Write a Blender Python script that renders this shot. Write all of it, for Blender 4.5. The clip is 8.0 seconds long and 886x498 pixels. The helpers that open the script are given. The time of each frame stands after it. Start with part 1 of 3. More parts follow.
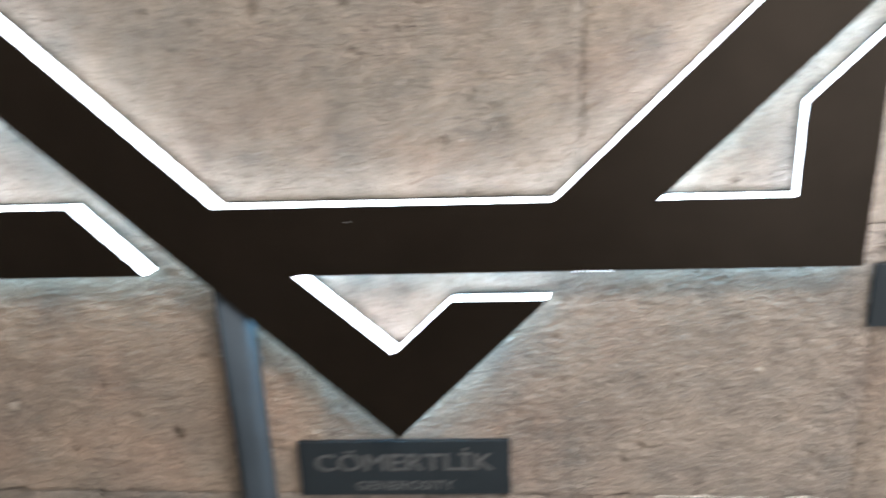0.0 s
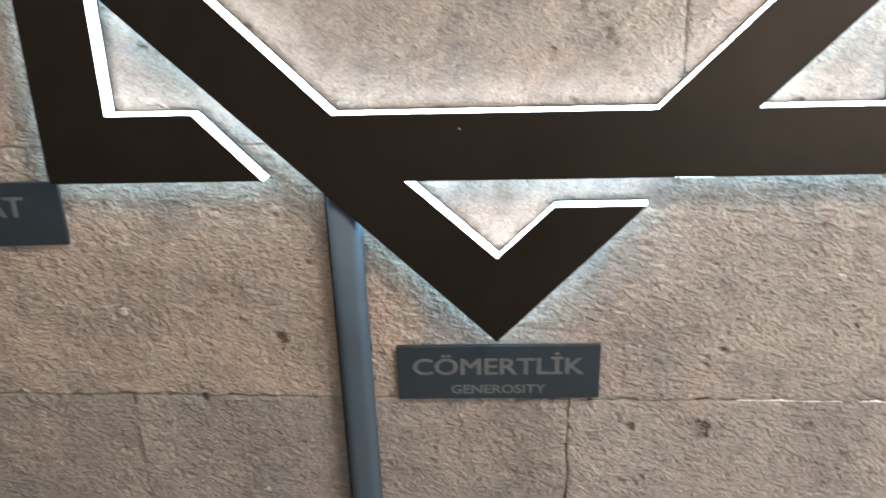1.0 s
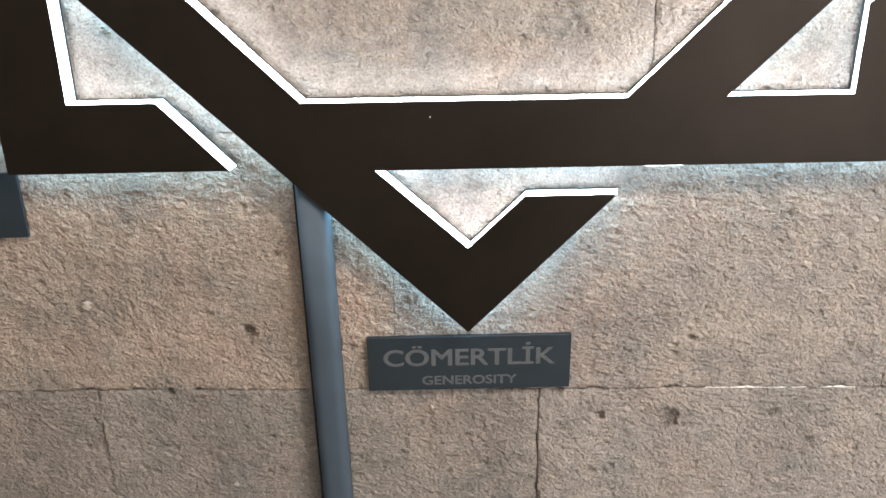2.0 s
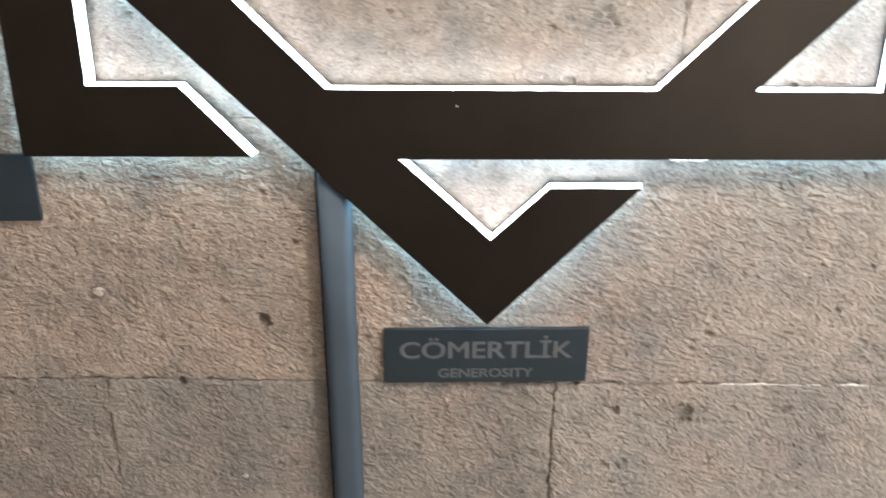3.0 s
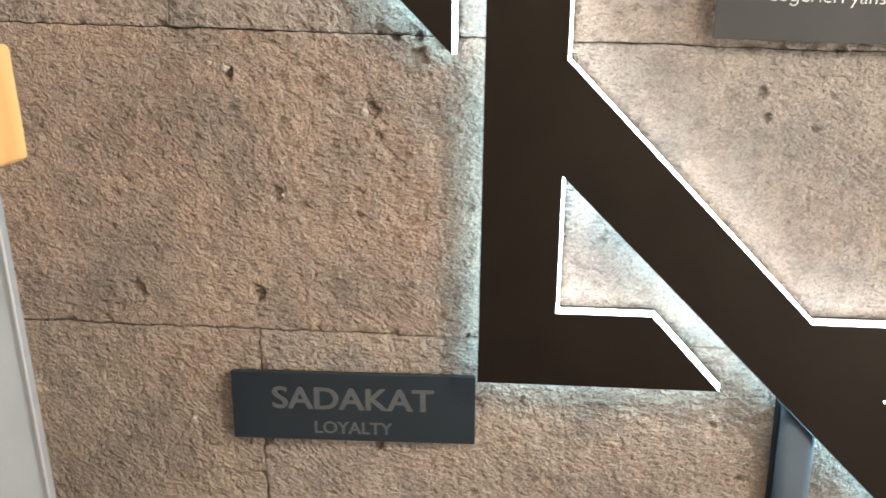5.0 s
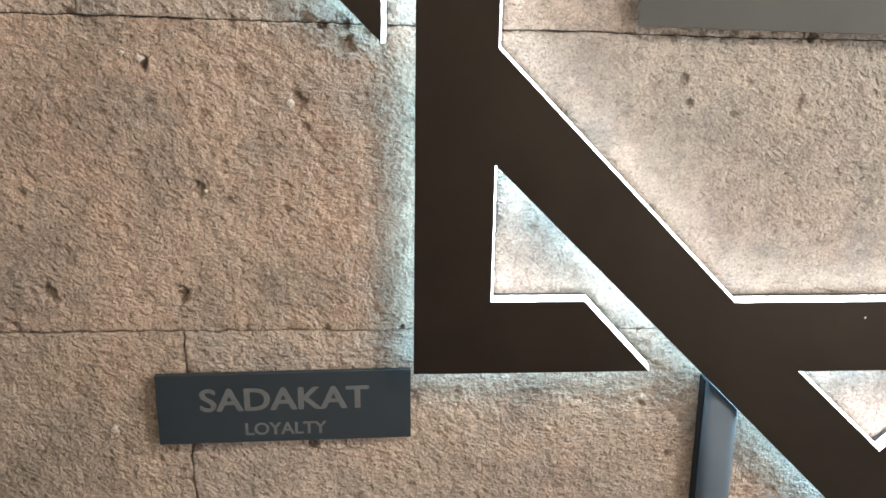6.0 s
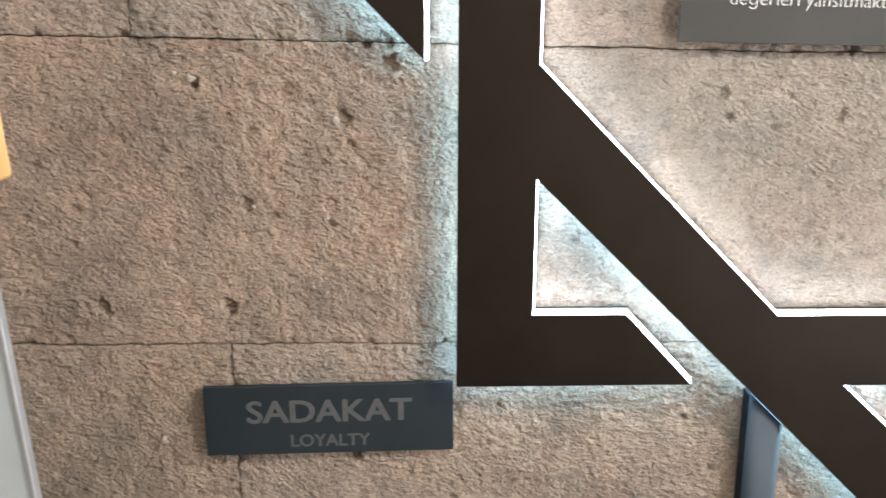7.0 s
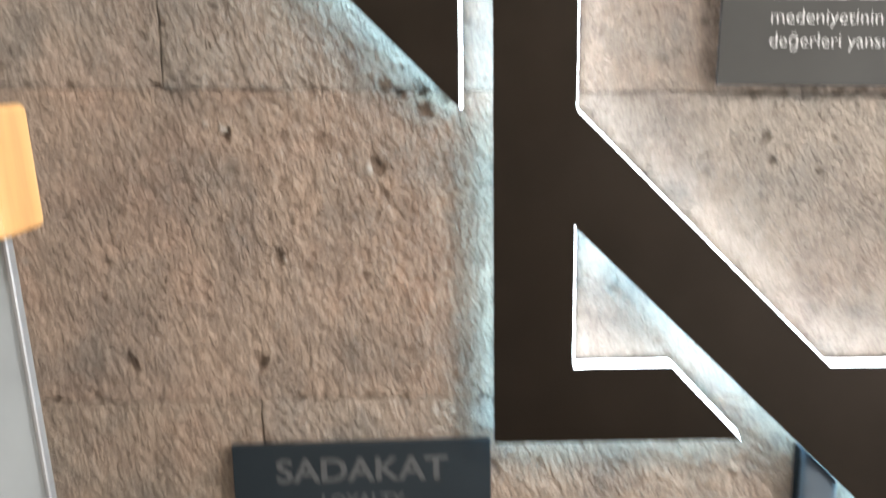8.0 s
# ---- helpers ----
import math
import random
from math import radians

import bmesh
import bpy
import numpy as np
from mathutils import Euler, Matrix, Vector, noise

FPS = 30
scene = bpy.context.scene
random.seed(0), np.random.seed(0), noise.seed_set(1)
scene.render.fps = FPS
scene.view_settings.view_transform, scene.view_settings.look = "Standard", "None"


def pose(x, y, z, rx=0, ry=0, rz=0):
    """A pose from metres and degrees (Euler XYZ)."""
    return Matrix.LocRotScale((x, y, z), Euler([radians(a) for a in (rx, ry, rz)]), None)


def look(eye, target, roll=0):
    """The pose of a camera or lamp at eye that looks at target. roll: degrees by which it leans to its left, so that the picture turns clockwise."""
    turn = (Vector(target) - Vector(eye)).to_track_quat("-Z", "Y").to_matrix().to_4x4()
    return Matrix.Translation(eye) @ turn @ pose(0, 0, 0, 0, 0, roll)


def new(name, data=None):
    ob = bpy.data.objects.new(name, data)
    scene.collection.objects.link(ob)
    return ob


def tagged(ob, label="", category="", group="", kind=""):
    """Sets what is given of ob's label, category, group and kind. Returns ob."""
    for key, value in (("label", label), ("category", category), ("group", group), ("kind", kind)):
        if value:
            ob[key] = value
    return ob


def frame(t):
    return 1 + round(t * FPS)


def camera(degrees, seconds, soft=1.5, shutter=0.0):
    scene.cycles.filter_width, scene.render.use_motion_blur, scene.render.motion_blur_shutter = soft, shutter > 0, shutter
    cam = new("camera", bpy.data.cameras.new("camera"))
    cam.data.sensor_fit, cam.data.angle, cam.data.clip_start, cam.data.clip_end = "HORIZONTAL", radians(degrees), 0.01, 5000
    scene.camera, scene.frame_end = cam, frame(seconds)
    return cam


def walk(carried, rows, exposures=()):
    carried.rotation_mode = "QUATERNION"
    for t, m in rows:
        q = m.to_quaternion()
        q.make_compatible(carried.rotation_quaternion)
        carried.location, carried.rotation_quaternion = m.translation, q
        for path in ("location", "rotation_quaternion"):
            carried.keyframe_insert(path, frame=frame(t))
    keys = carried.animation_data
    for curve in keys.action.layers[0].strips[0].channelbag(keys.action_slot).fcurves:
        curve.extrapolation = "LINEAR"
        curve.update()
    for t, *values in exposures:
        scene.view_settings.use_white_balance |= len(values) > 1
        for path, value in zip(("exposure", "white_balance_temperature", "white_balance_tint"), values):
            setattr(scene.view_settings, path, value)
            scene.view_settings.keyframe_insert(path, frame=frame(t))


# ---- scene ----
cam = camera(53.8, 8.0, shutter=0.9)
PATH = [
    (0, (0.121, -1.058, 1.7035), (0.035, 0.816, 1.0095), -2.0),
    (0.2, (0.060, -1.081, 1.6985), (-0.054, 0.796, 0.9925), -2.2),
    (0.5, (-0.007, -1.12, 1.6795), (-0.14, 0.74, 0.9565), -2.1),
    (1, (-0.03, -1.141, 1.6445), (-0.096, 0.71, 0.8905), -1.5),
    (1.5, (-0.041, -1.142, 1.6325), (-0.031, 0.711, 0.8805), -1.1),
    (2.8, (-0.078, -1.13, 1.6325), (-0.018, 0.711, 0.8525), 0.1),
    (3, (-0.106, -1.127, 1.6215), (-0.028, 0.717, 0.8515), 0.8),
    (3.5, (-0.203, -1.069, 1.6495), (-0.147, 0.79, 0.9135), 2.7),
    (4, (-0.364, -1.023, 1.684), (-0.407, 0.867, 1.031), 1.7),
    (4.5, (-0.445, -1.031, 1.7), (-0.648, 0.886, 1.17), 1.2),
    (4.7, (-0.506, -1.026, 1.725), (-0.690, 0.893, 1.205), 1.1),
    (5.8, (-0.629, -1.002, 1.733), (-0.541, 0.917, 1.172), 0.6),
    (6, (-0.633, -1.002, 1.733), (-0.498, 0.914, 1.176), 0.9),
    (6.5, (-0.636, -1.017, 1.724), (-0.512, 0.907, 1.194), 0.3),
    (7, (-0.643, -1.017, 1.731), (-0.587, 0.915, 1.215), 0.1),
    (7.5, (-0.644, -1.007, 1.727), (-0.621, 0.919, 1.191), -0.2),
    (7.8, (-0.661, -1.000, 1.722), (-0.630, 0.935, 1.240), -0.2),
    (8, (-0.66, -0.993, 1.715), (-0.649, 0.969, 1.331), -0.8),
]
EXPOSURES = [(0.0, -0.36, 6250, 10), (1.0, -0.10, 6250, 10), (3.5, 0.03, 6350, 10), (4.5, 0.12, 6750, 10), (6.0, 0.17, 6580, 10), (7.5, 0.15, 6330, 10), (8.0, 0.16, 6330, 10)]
walk(cam, [(t, look(eye, target, roll)) for t, eye, target, roll in PATH], EXPOSURES)

# ---- light: a hall lit by assumed, unseen ceiling lamps and a tall window on the right ----
world = bpy.data.worlds.new("world")
world.use_nodes = True
scene.world = world
bg = world.node_tree.nodes["Background"]
sky = world.node_tree.nodes.new("ShaderNodeTexSky")
sky.sky_type, sky.sun_disc = "NISHITA", False
sky.sun_elevation, sky.sun_rotation = radians(40), radians(120)
world.node_tree.links.new(sky.outputs[0], bg.inputs[0])
bg.inputs[1].default_value = 0.12


def area_lamp(name, eye, target, sx, sy, watts, colour):
    data = bpy.data.lights.new(name, "AREA")
    data.shape, data.size, data.size_y, data.energy, data.color = "RECTANGLE", sx, sy, watts, colour
    ob = new(name, data)
    ob.matrix_world = look(eye, target)
    return ob


LAMP_COLOUR = (1.0, 0.93, 0.85)
area_lamp("ceiling_lamp_light", (1.3, -1.45, 3.34), (1.3, -1.449, 0.0), 0.36, 0.36, 122, LAMP_COLOUR)
area_lamp("ceiling_lamp_light", (-1.0, -1.75, 3.34), (-1.0, -1.749, 0.0), 0.36, 0.36, 22, LAMP_COLOUR)
area_lamp("window_light", (3.02, -1.9, 1.75), (0.0, -1.5, 1.3), 1.3, 1.9, 118, (0.96, 0.97, 1.0))
# added fill light, unseen, that brightens the right side of the bronze reflection
area_lamp("doorway_light", (2.0, -3.98, 1.15), (1.4, 0.0, 1.1), 1.3, 2.1, 30, (0.98, 0.97, 0.95))


# ---- materials ----
class Nodes:
    """Short calls for one material's node tree."""

    def __init__(self, name, rough=0.5, metal=0.0, colour=(0.5, 0.5, 0.5), spec=0.5):
        self.mat = bpy.data.materials.new(name)
        self.mat.use_nodes = True
        self.tree = self.mat.node_tree
        self.bsdf = self.tree.nodes["Principled BSDF"]
        self.bsdf.inputs["Roughness"].default_value = rough
        self.bsdf.inputs["Metallic"].default_value = metal
        self.bsdf.inputs["Base Color"].default_value = (*colour, 1)
        self.bsdf.inputs["Specular IOR Level"].default_value = spec

    def add(self, kind, **values):
        node = self.tree.nodes.new("ShaderNode" + kind)
        for key, value in values.items():
            node.inputs[key.replace("_", " ")].default_value = value
        return node

    def link(self, a, b):
        self.tree.links.new(a, b)

    def coords(self, scale=(1, 1, 1), turn=(0, 0, 0)):
        tex = self.add("TexCoord")
        mapping = self.add("Mapping")
        mapping.inputs["Scale"].default_value = scale
        mapping.inputs["Rotation"].default_value = [radians(a) for a in turn]
        self.link(tex.outputs["Object"], mapping.inputs["Vector"])
        return mapping.outputs["Vector"]

    def along(self, stretch, turn):
        """Coordinates drawn out along turned axes."""
        tex = self.add("TexCoord")
        mapping = self.add("Mapping")
        mapping.vector_type = "TEXTURE"
        mapping.inputs["Scale"].default_value = stretch
        mapping.inputs["Rotation"].default_value = [radians(a) for a in turn]
        self.link(tex.outputs["Object"], mapping.inputs["Vector"])
        return mapping.outputs["Vector"]

    def noise(self, scale, detail=4.0, rough=0.55, vector=None):
        node = self.add("TexNoise", Scale=scale, Detail=detail, Roughness=rough)
        self.link(vector or self.coords(), node.inputs["Vector"])
        return node.outputs["Fac"]

    def ramp(self, fac, stops):
        node = self.add("ValToRGB")
        while len(node.color_ramp.elements) < len(stops):
            node.color_ramp.elements.new(0.5)
        for e, (p, c) in zip(node.color_ramp.elements, stops):
            e.position, e.color = p, (*c, 1) if len(c) == 3 else (c[0], c[0], c[0], 1)
        self.link(fac, node.inputs[0])
        return node.outputs[0]

    def mix(self, fac, a, b, blend="MIX"):
        node = self.tree.nodes.new("ShaderNodeMix")
        node.data_type, node.blend_type = "RGBA", blend
        for socket, value in ((node.inputs[0], fac), (node.inputs[6], a), (node.inputs[7], b)):
            if isinstance(value, (int, float)):
                socket.default_value = value
            elif isinstance(value, tuple):
                socket.default_value = (*value, 1)
            else:
                self.link(value, socket)
        return node.outputs[2]

    def bump(self, height, strength, distance, onto=None):
        node = self.add("Bump", Strength=strength, Distance=distance)
        self.link(height, node.inputs["Height"])
        if onto:
            self.link(onto, node.inputs["Normal"])
        self.link(node.outputs[0], self.bsdf.inputs["Normal"])
        return node.outputs[0]

    def paint(self, colour):
        self.link(colour, self.bsdf.inputs["Base Color"])
        return self.mat


def stone_material():
    """Tooled volcanic stone: mottled brown-grey, darker in its pits, short chisel strokes that change direction from
    patch to patch.
    """
    m = Nodes("tooled_andesite", rough=0.88, spec=0.3)
    info = m.add("ObjectInfo")
    base = m.ramp(info.outputs["Random"], [(0.0, (0.323, 0.262, 0.213)), (1.0, (0.311, 0.257, 0.213))])
    base = m.mix(1.0, base, info.outputs["Color"], "MULTIPLY")
    cloud = m.ramp(m.noise(7.0, 6.0, 0.66), [(0.32, (0.76, 0.77, 0.78)), (0.5, (0.98, 0.97, 0.96)), (0.68, (1.15, 1.11, 1.07))])
    col = m.mix(1.0, base, cloud, "MULTIPLY")
    grey = m.ramp(m.noise(11.0, 5.0, 0.62), [(0.50, (0.0,)), (0.68, (1.0,))])
    col = m.mix(grey, col, m.mix(1.0, col, (0.80, 0.85, 0.89), "MULTIPLY"))
    rosy = m.ramp(m.noise(8.0, 5.0, 0.62, m.coords((1.0, 1.0, 1.0), (41, 77, 19))), [(0.50, (0.0,)), (0.66, (0.8,))])
    col = m.mix(rosy, col, m.mix(1.0, col, (1.04, 0.97, 0.95), "MULTIPLY"))
    blotch = m.ramp(m.noise(34.0, 5.0, 0.7), [(0.33, (0.80, 0.80, 0.80)), (0.5, (1.0, 1.0, 1.0)), (0.68, (1.13, 1.12, 1.11))])
    col = m.mix(1.0, col, blotch, "MULTIPLY")
    grain = m.ramp(m.noise(330.0, 4.0, 0.7), [(0.30, (0.68, 0.67, 0.66)), (0.5, (1.0, 1.0, 1.0)), (0.70, (1.30, 1.29, 1.27))])
    col = m.mix(1.0, col, grain, "MULTIPLY")
    # stains of single blocks, and the darker tone in pits
    for name, tone in (("grey_stain", (0.66, 0.68, 0.71)), ("rosy_stain", (1.07, 0.96, 0.91)), ("pit_tone", (0.50, 0.47, 0.44))):
        stain = m.add("Attribute")
        stain.attribute_name = name
        broken = m.mix(0.55, stain.outputs["Fac"], m.mix(1.0, stain.outputs["Fac"], m.ramp(m.noise(45.0, 4.0, 0.65), [(0.36, (0.0,)), (0.62, (1.6,))]), "MULTIPLY"))
        col = m.mix(broken, col, m.mix(1.0, col, tone, "MULTIPLY"))
    # small dark pores, uneven in outline
    tex = m.add("TexCoord")
    wander = m.add("TexNoise", Scale=95.0, Detail=2.0)
    m.link(tex.outputs["Object"], wander.inputs["Vector"])
    bend = m.add("VectorMath")
    bend.operation = "MULTIPLY_ADD"
    bend.inputs[1].default_value = (0.017, 0.017, 0.017)
    m.link(wander.outputs["Color"], bend.inputs[0])
    m.link(tex.outputs["Object"], bend.inputs[2])
    for scale, inner, outer, tone, low, high in ((27.0, 0.06, 0.11, 0.62, 0.54, 0.57), (60.0, 0.08, 0.16, 0.64, 0.51, 0.55), (120.0, 0.12, 0.24, 0.74, 0.48, 0.56)):
        cell = m.add("TexVoronoi", Scale=scale)
        m.link(bend.outputs[0], cell.inputs["Vector"])
        spots = m.ramp(cell.outputs["Distance"], [(inner, (tone, tone * 0.96, tone * 0.92)), (outer, (1.0, 1.0, 1.0))])
        chosen = m.ramp(m.noise(scale * 0.55, 2.0), [(low, (0.0,)), (high, (1.0,))])
        col = m.mix(chosen, col, m.mix(1.0, col, spots, "MULTIPLY"))
    pale = m.add("TexVoronoi", Scale=17.0)
    m.link(bend.outputs[0], pale.inputs["Vector"])
    flakes = m.ramp(pale.outputs["Distance"], [(0.04, (0.7,)), (0.08, (0.0,))])
    col = m.mix(flakes, col, (0.42, 0.35, 0.285))
    # relief: fine grain, then chisel strokes in three directions
    relief = m.bump(m.noise(320.0, 3.0, 0.7), 1.0, 0.0036)
    field = m.ramp(m.noise(5.5, 3.0, 0.55), [(0.42, (0.0,)), (0.56, (1.0,))])
    steep = m.noise(240.0, 2.0, 0.6, m.along((2.0, 1.0, 1.0), (0, 38, 0)))
    level = m.noise(220.0, 2.0, 0.6, m.along((2.4, 1.0, 1.0), (0, 8, 0)))
    strokes = m.mix(field, steep, level)
    relief = m.bump(strokes, 1.0, 0.0062, relief)
    rows = m.add("TexWave", Scale=46.0, Distortion=5.0, Detail=1.0)
    rows.bands_direction = "Z"
    rows.inputs["Detail Scale"].default_value = 0.5
    m.link(m.coords((1.0, 1.0, 1.0), (0, -6, 0)), rows.inputs["Vector"])
    kept = m.ramp(m.noise(4.5, 3.0, 0.55, m.coords((1.0, 1.0, 1.0), (13, 57, 31))), [(0.50, (0.0,)), (0.62, (1.0,))])
    relief = m.bump(m.mix(kept, (0.5, 0.5, 0.5), rows.outputs["Color"]), 0.25, 0.0012, relief)
    lumps = m.noise(135.0, 2.0, 0.6)
    m.bump(lumps, 1.0, 0.0050, relief)
    return m.paint(col)


def rough_material(name, colour, scale, rough=0.85, spread=0.25, bump=0.4, distance=0.002, metal=0.0, spec=0.5):
    """A plain surface with two scales of variation and a fine relief."""
    m = Nodes(name, rough=rough, metal=metal, spec=spec)
    lo, hi = tuple(c * (1 - spread) for c in colour), tuple(min(1, c * (1 + spread)) for c in colour)
    col = m.ramp(m.noise(scale, 5.0, 0.65), [(0.3, lo), (0.7, hi)])
    fine = m.ramp(m.noise(scale * 22, 4.0, 0.6), [(0.3, (0.9, 0.9, 0.9)), (0.7, (1.08, 1.08, 1.08))])
    m.bump(m.noise(scale * 14, 4.0), bump, distance)
    return m.paint(m.mix(1.0, col, fine, "MULTIPLY"))


def brushed_plate(name, colour, rough, metal, spec=0.5):
    """Powder-coated sheet with faint smears in its gloss."""
    m = Nodes(name, rough=rough, metal=metal, spec=spec)
    smear = m.ramp(m.noise(6.0, 4.0, 0.6), [(0.3, (rough - 0.05,)), (0.7, (rough + 0.07,))])
    m.link(smear, m.bsdf.inputs["Roughness"])
    tone = m.ramp(m.noise(11.0, 4.0), [(0.3, tuple(c * 0.9 for c in colour)), (0.7, tuple(c * 1.1 for c in colour))])
    m.bump(m.noise(900.0, 2.0), 0.06, 0.0004)
    return m.paint(tone)


def lit_acrylic(name, colour, strength):
    """Milk-white acrylic, lit from inside by diodes."""
    m = Nodes(name, rough=0.4, colour=(0.85, 0.87, 0.9))
    m.bsdf.inputs["Emission Color"].default_value = (*colour, 1)
    m.bsdf.inputs["Emission Strength"].default_value = strength
    return m.mat


def wood_material():
    m = Nodes("pine_wood", rough=0.5)
    grain = m.noise(26.0, 4.0, 0.6, m.coords((1.0, 1.0, 0.12)))
    col = m.ramp(grain, [(0.3, (0.48, 0.235, 0.075)), (0.55, (0.60, 0.325, 0.115)), (0.75, (0.66, 0.385, 0.155))])
    m.bump(grain, 0.15, 0.001)
    return m.paint(col)


STONE = stone_material()
MORTAR = rough_material("old_mortar", (0.10, 0.085, 0.07), 14.0, 0.95)
PALE_STONE = rough_material("pale_inclusion_stone", (0.37, 0.31, 0.255), 120.0, 0.9, 0.25, 0.6, 0.002)
PLASTER = rough_material("white_plaster_trace", (0.75, 0.72, 0.66), 40.0, 0.9, 0.1)
BRONZE = brushed_plate("dark_bronze_coating", (0.0312, 0.0245, 0.0192), 0.34, 0.92)
BACKING = rough_material("black_backing", (0.03, 0.03, 0.03), 10.0, 0.7)
ACRYLIC = lit_acrylic("lit_acrylic", (0.83, 0.90, 1.0), 12.5)
COOL_ACRYLIC = lit_acrylic("cool_lit_acrylic", (0.42, 0.77, 1.0), 13.5)
# near-black that stands in for the shadow left of the duct
DUCT_SHADE = rough_material("duct_shade", (0.018, 0.020, 0.022), 20.0, 0.9, 0.2, 0.1, 0.0005, 0.0, 0.1)
SLATE = brushed_plate("slate_laminate", (0.0135, 0.019, 0.0235), 0.5, 0.0, 0.3)
ETCHED = rough_material("etched_lettering", (0.064, 0.066, 0.067), 90.0, 0.7, 0.12, 0.2, 0.0003)
PANEL_GREY = brushed_plate("grey_sign_coating", (0.045, 0.044, 0.040), 0.5, 0.0, 0.3)
WHITE_INK = rough_material("white_ink", (0.74, 0.74, 0.72), 60.0, 0.6, 0.06, 0.1, 0.0002)
CONDUIT = brushed_plate("grey_pvc", (0.043, 0.056, 0.069), 0.6, 0.0, 0.2)
BOARD = brushed_plate("pale_grey_board", (0.31, 0.335, 0.345), 0.38, 0.0)
ALUMINIUM = rough_material("aluminium_edge", (0.30, 0.30, 0.30), 30.0, 0.45, 0.08, 0.1, 0.0003, 0.4)
WOOD = wood_material()
WHITE_PAINT = rough_material("white_wall_paint", (0.62, 0.59, 0.54), 2.5, 0.85, 0.05, 0.2, 0.001)
FLOOR_STONE = rough_material("polished_floor_stone", (0.16, 0.145, 0.125), 4.0, 0.4, 0.2, 0.1, 0.001)
DIFFUSER = rough_material("lamp_diffuser", (0.85, 0.84, 0.8), 5.0, 0.5, 0.03, 0.05, 0.0005)
DIFFUSER.node_tree.nodes["Principled BSDF"].inputs["Emission Color"].default_value = (*LAMP_COLOUR, 1)
DIFFUSER.node_tree.nodes["Principled BSDF"].inputs["Emission Strength"].default_value = 4.0


# ---- mesh helpers ----
def mesh_from(name, verts, faces, material, smooth=False):
    me = bpy.data.meshes.new(name)
    me.from_pydata(verts, [], faces)
    me.materials.append(material)
    if smooth:
        me.polygons.foreach_set("use_smooth", [True] * len(me.polygons))
    me.update()
    return me


def thing(name, label, category, at=(0, 0, 0), group="", kind=""):
    ob = new(name)
    ob.location = at
    return tagged(ob, label, category, group, kind)


def part(name, bm, material, parent, label=""):
    me = bpy.data.meshes.new(name)
    bmesh.ops.recalc_face_normals(bm, faces=bm.faces)
    bm.to_mesh(me)
    bm.free()
    me.materials.append(material)
    ob = new(name, me)
    ob.parent = parent
    if label:
        ob["label"] = label
    return ob


def box(x0, x1, y0, y1, z0, z1, bevel=0.0, segments=2):
    bm = bmesh.new()
    m = Matrix.LocRotScale(((x0 + x1) / 2, (y0 + y1) / 2, (z0 + z1) / 2), None, (x1 - x0, y1 - y0, z1 - z0))
    bmesh.ops.create_cube(bm, size=1.0, matrix=m)
    if bevel:
        bmesh.ops.bevel(bm, geom=bm.edges[:], offset=bevel, segments=segments, profile=0.6, affect="EDGES")
    return bm


def prism(loop, y0, y1):
    """A loop of (x, z) drawn out from y0 to y1, closed at both ends."""
    bm = bmesh.new()
    a = [bm.verts.new((x, y0, z)) for x, z in loop]
    b = [bm.verts.new((x, y1, z)) for x, z in loop]
    bm.faces.new(a), bm.faces.new(b)
    for i in range(len(a)):
        j = (i + 1) % len(a)
        bm.faces.new((a[i], a[j], b[j], b[i]))
    return bm


def text_mesh(text, thinned=0.0):
    curve = bpy.data.curves.new("lettering", "FONT")
    curve.body, curve.size, curve.extrude, curve.resolution_u, curve.offset = text, 1.0, 0.004, 4, thinned
    temp = new("temp", curve)
    bpy.context.view_layer.update()
    me = bpy.data.meshes.new_from_object(temp.evaluated_get(bpy.context.evaluated_depsgraph_get()))
    bpy.data.objects.remove(temp)
    return np.array([v.co for v in me.vertices]), [tuple(p.vertices) for p in me.polygons]


CAP = text_mesh("H")[0][:, 1].max()


def lettering(text, width, middle, baseline, y, material, parent, bold=0.0, left=None, height=None, name="lettering", thinned=0.0):
    """Text as a thin mesh on an upright plane that faces -y; width and cap height in metres, bold: metres added to each stroke."""
    co, faces = text_mesh(text, thinned)
    lo, hi = co[:, 0].min(), co[:, 0].max()
    sx = (width - bold) / (hi - lo)
    sz = height / CAP if height else sx
    x_left = left if left is not None else middle - (width - bold) / 2
    verts, polys = [], []
    steps = ((0, 0),) if not bold else ((-0.5, 0), (0, 0.25), (0.5, 0), (0, -0.25))
    for n, (dx, dz) in enumerate(steps):
        base = len(verts)
        for x, z, d in co:
            verts.append((x_left + (x - lo) * sx + dx * bold, y - d * 0.06 - 0.00003 * n, baseline + z * sz + dz * bold))
        polys += [tuple(i + base for i in p) for p in faces]
    ob = new(name, mesh_from(name, verts, polys, material))
    ob.parent = parent
    return ob


def value_noise(x, z, cell, seed):
    """Smooth noise from -1 to 1 over a plane, one bump to a cell."""
    rng = np.random.default_rng(seed)
    table = rng.uniform(-1, 1, (257, 257))
    u, v = x / cell + 1000.0, z / cell + 1000.0
    i, j = np.floor(u).astype(int), np.floor(v).astype(int)
    fu, fv = u - i, v - j
    fu, fv = fu * fu * (3 - 2 * fu), fv * fv * (3 - 2 * fv)
    i, j = i % 256, j % 256
    top = table[i, j] * (1 - fu) + table[i + 1, j] * fu
    low = table[i, j + 1] * (1 - fu) + table[i + 1, j + 1] * fu
    return top * (1 - fv) + low * fv


# ---- the room that closes the place ----
def slab(name, x0, x1, y0, y1, z0, z1, material, label, category):
    ob = part(name, box(x0, x1, y0, y1, z0, z1), material, None)
    return tagged(ob, label, category, kind="structure")


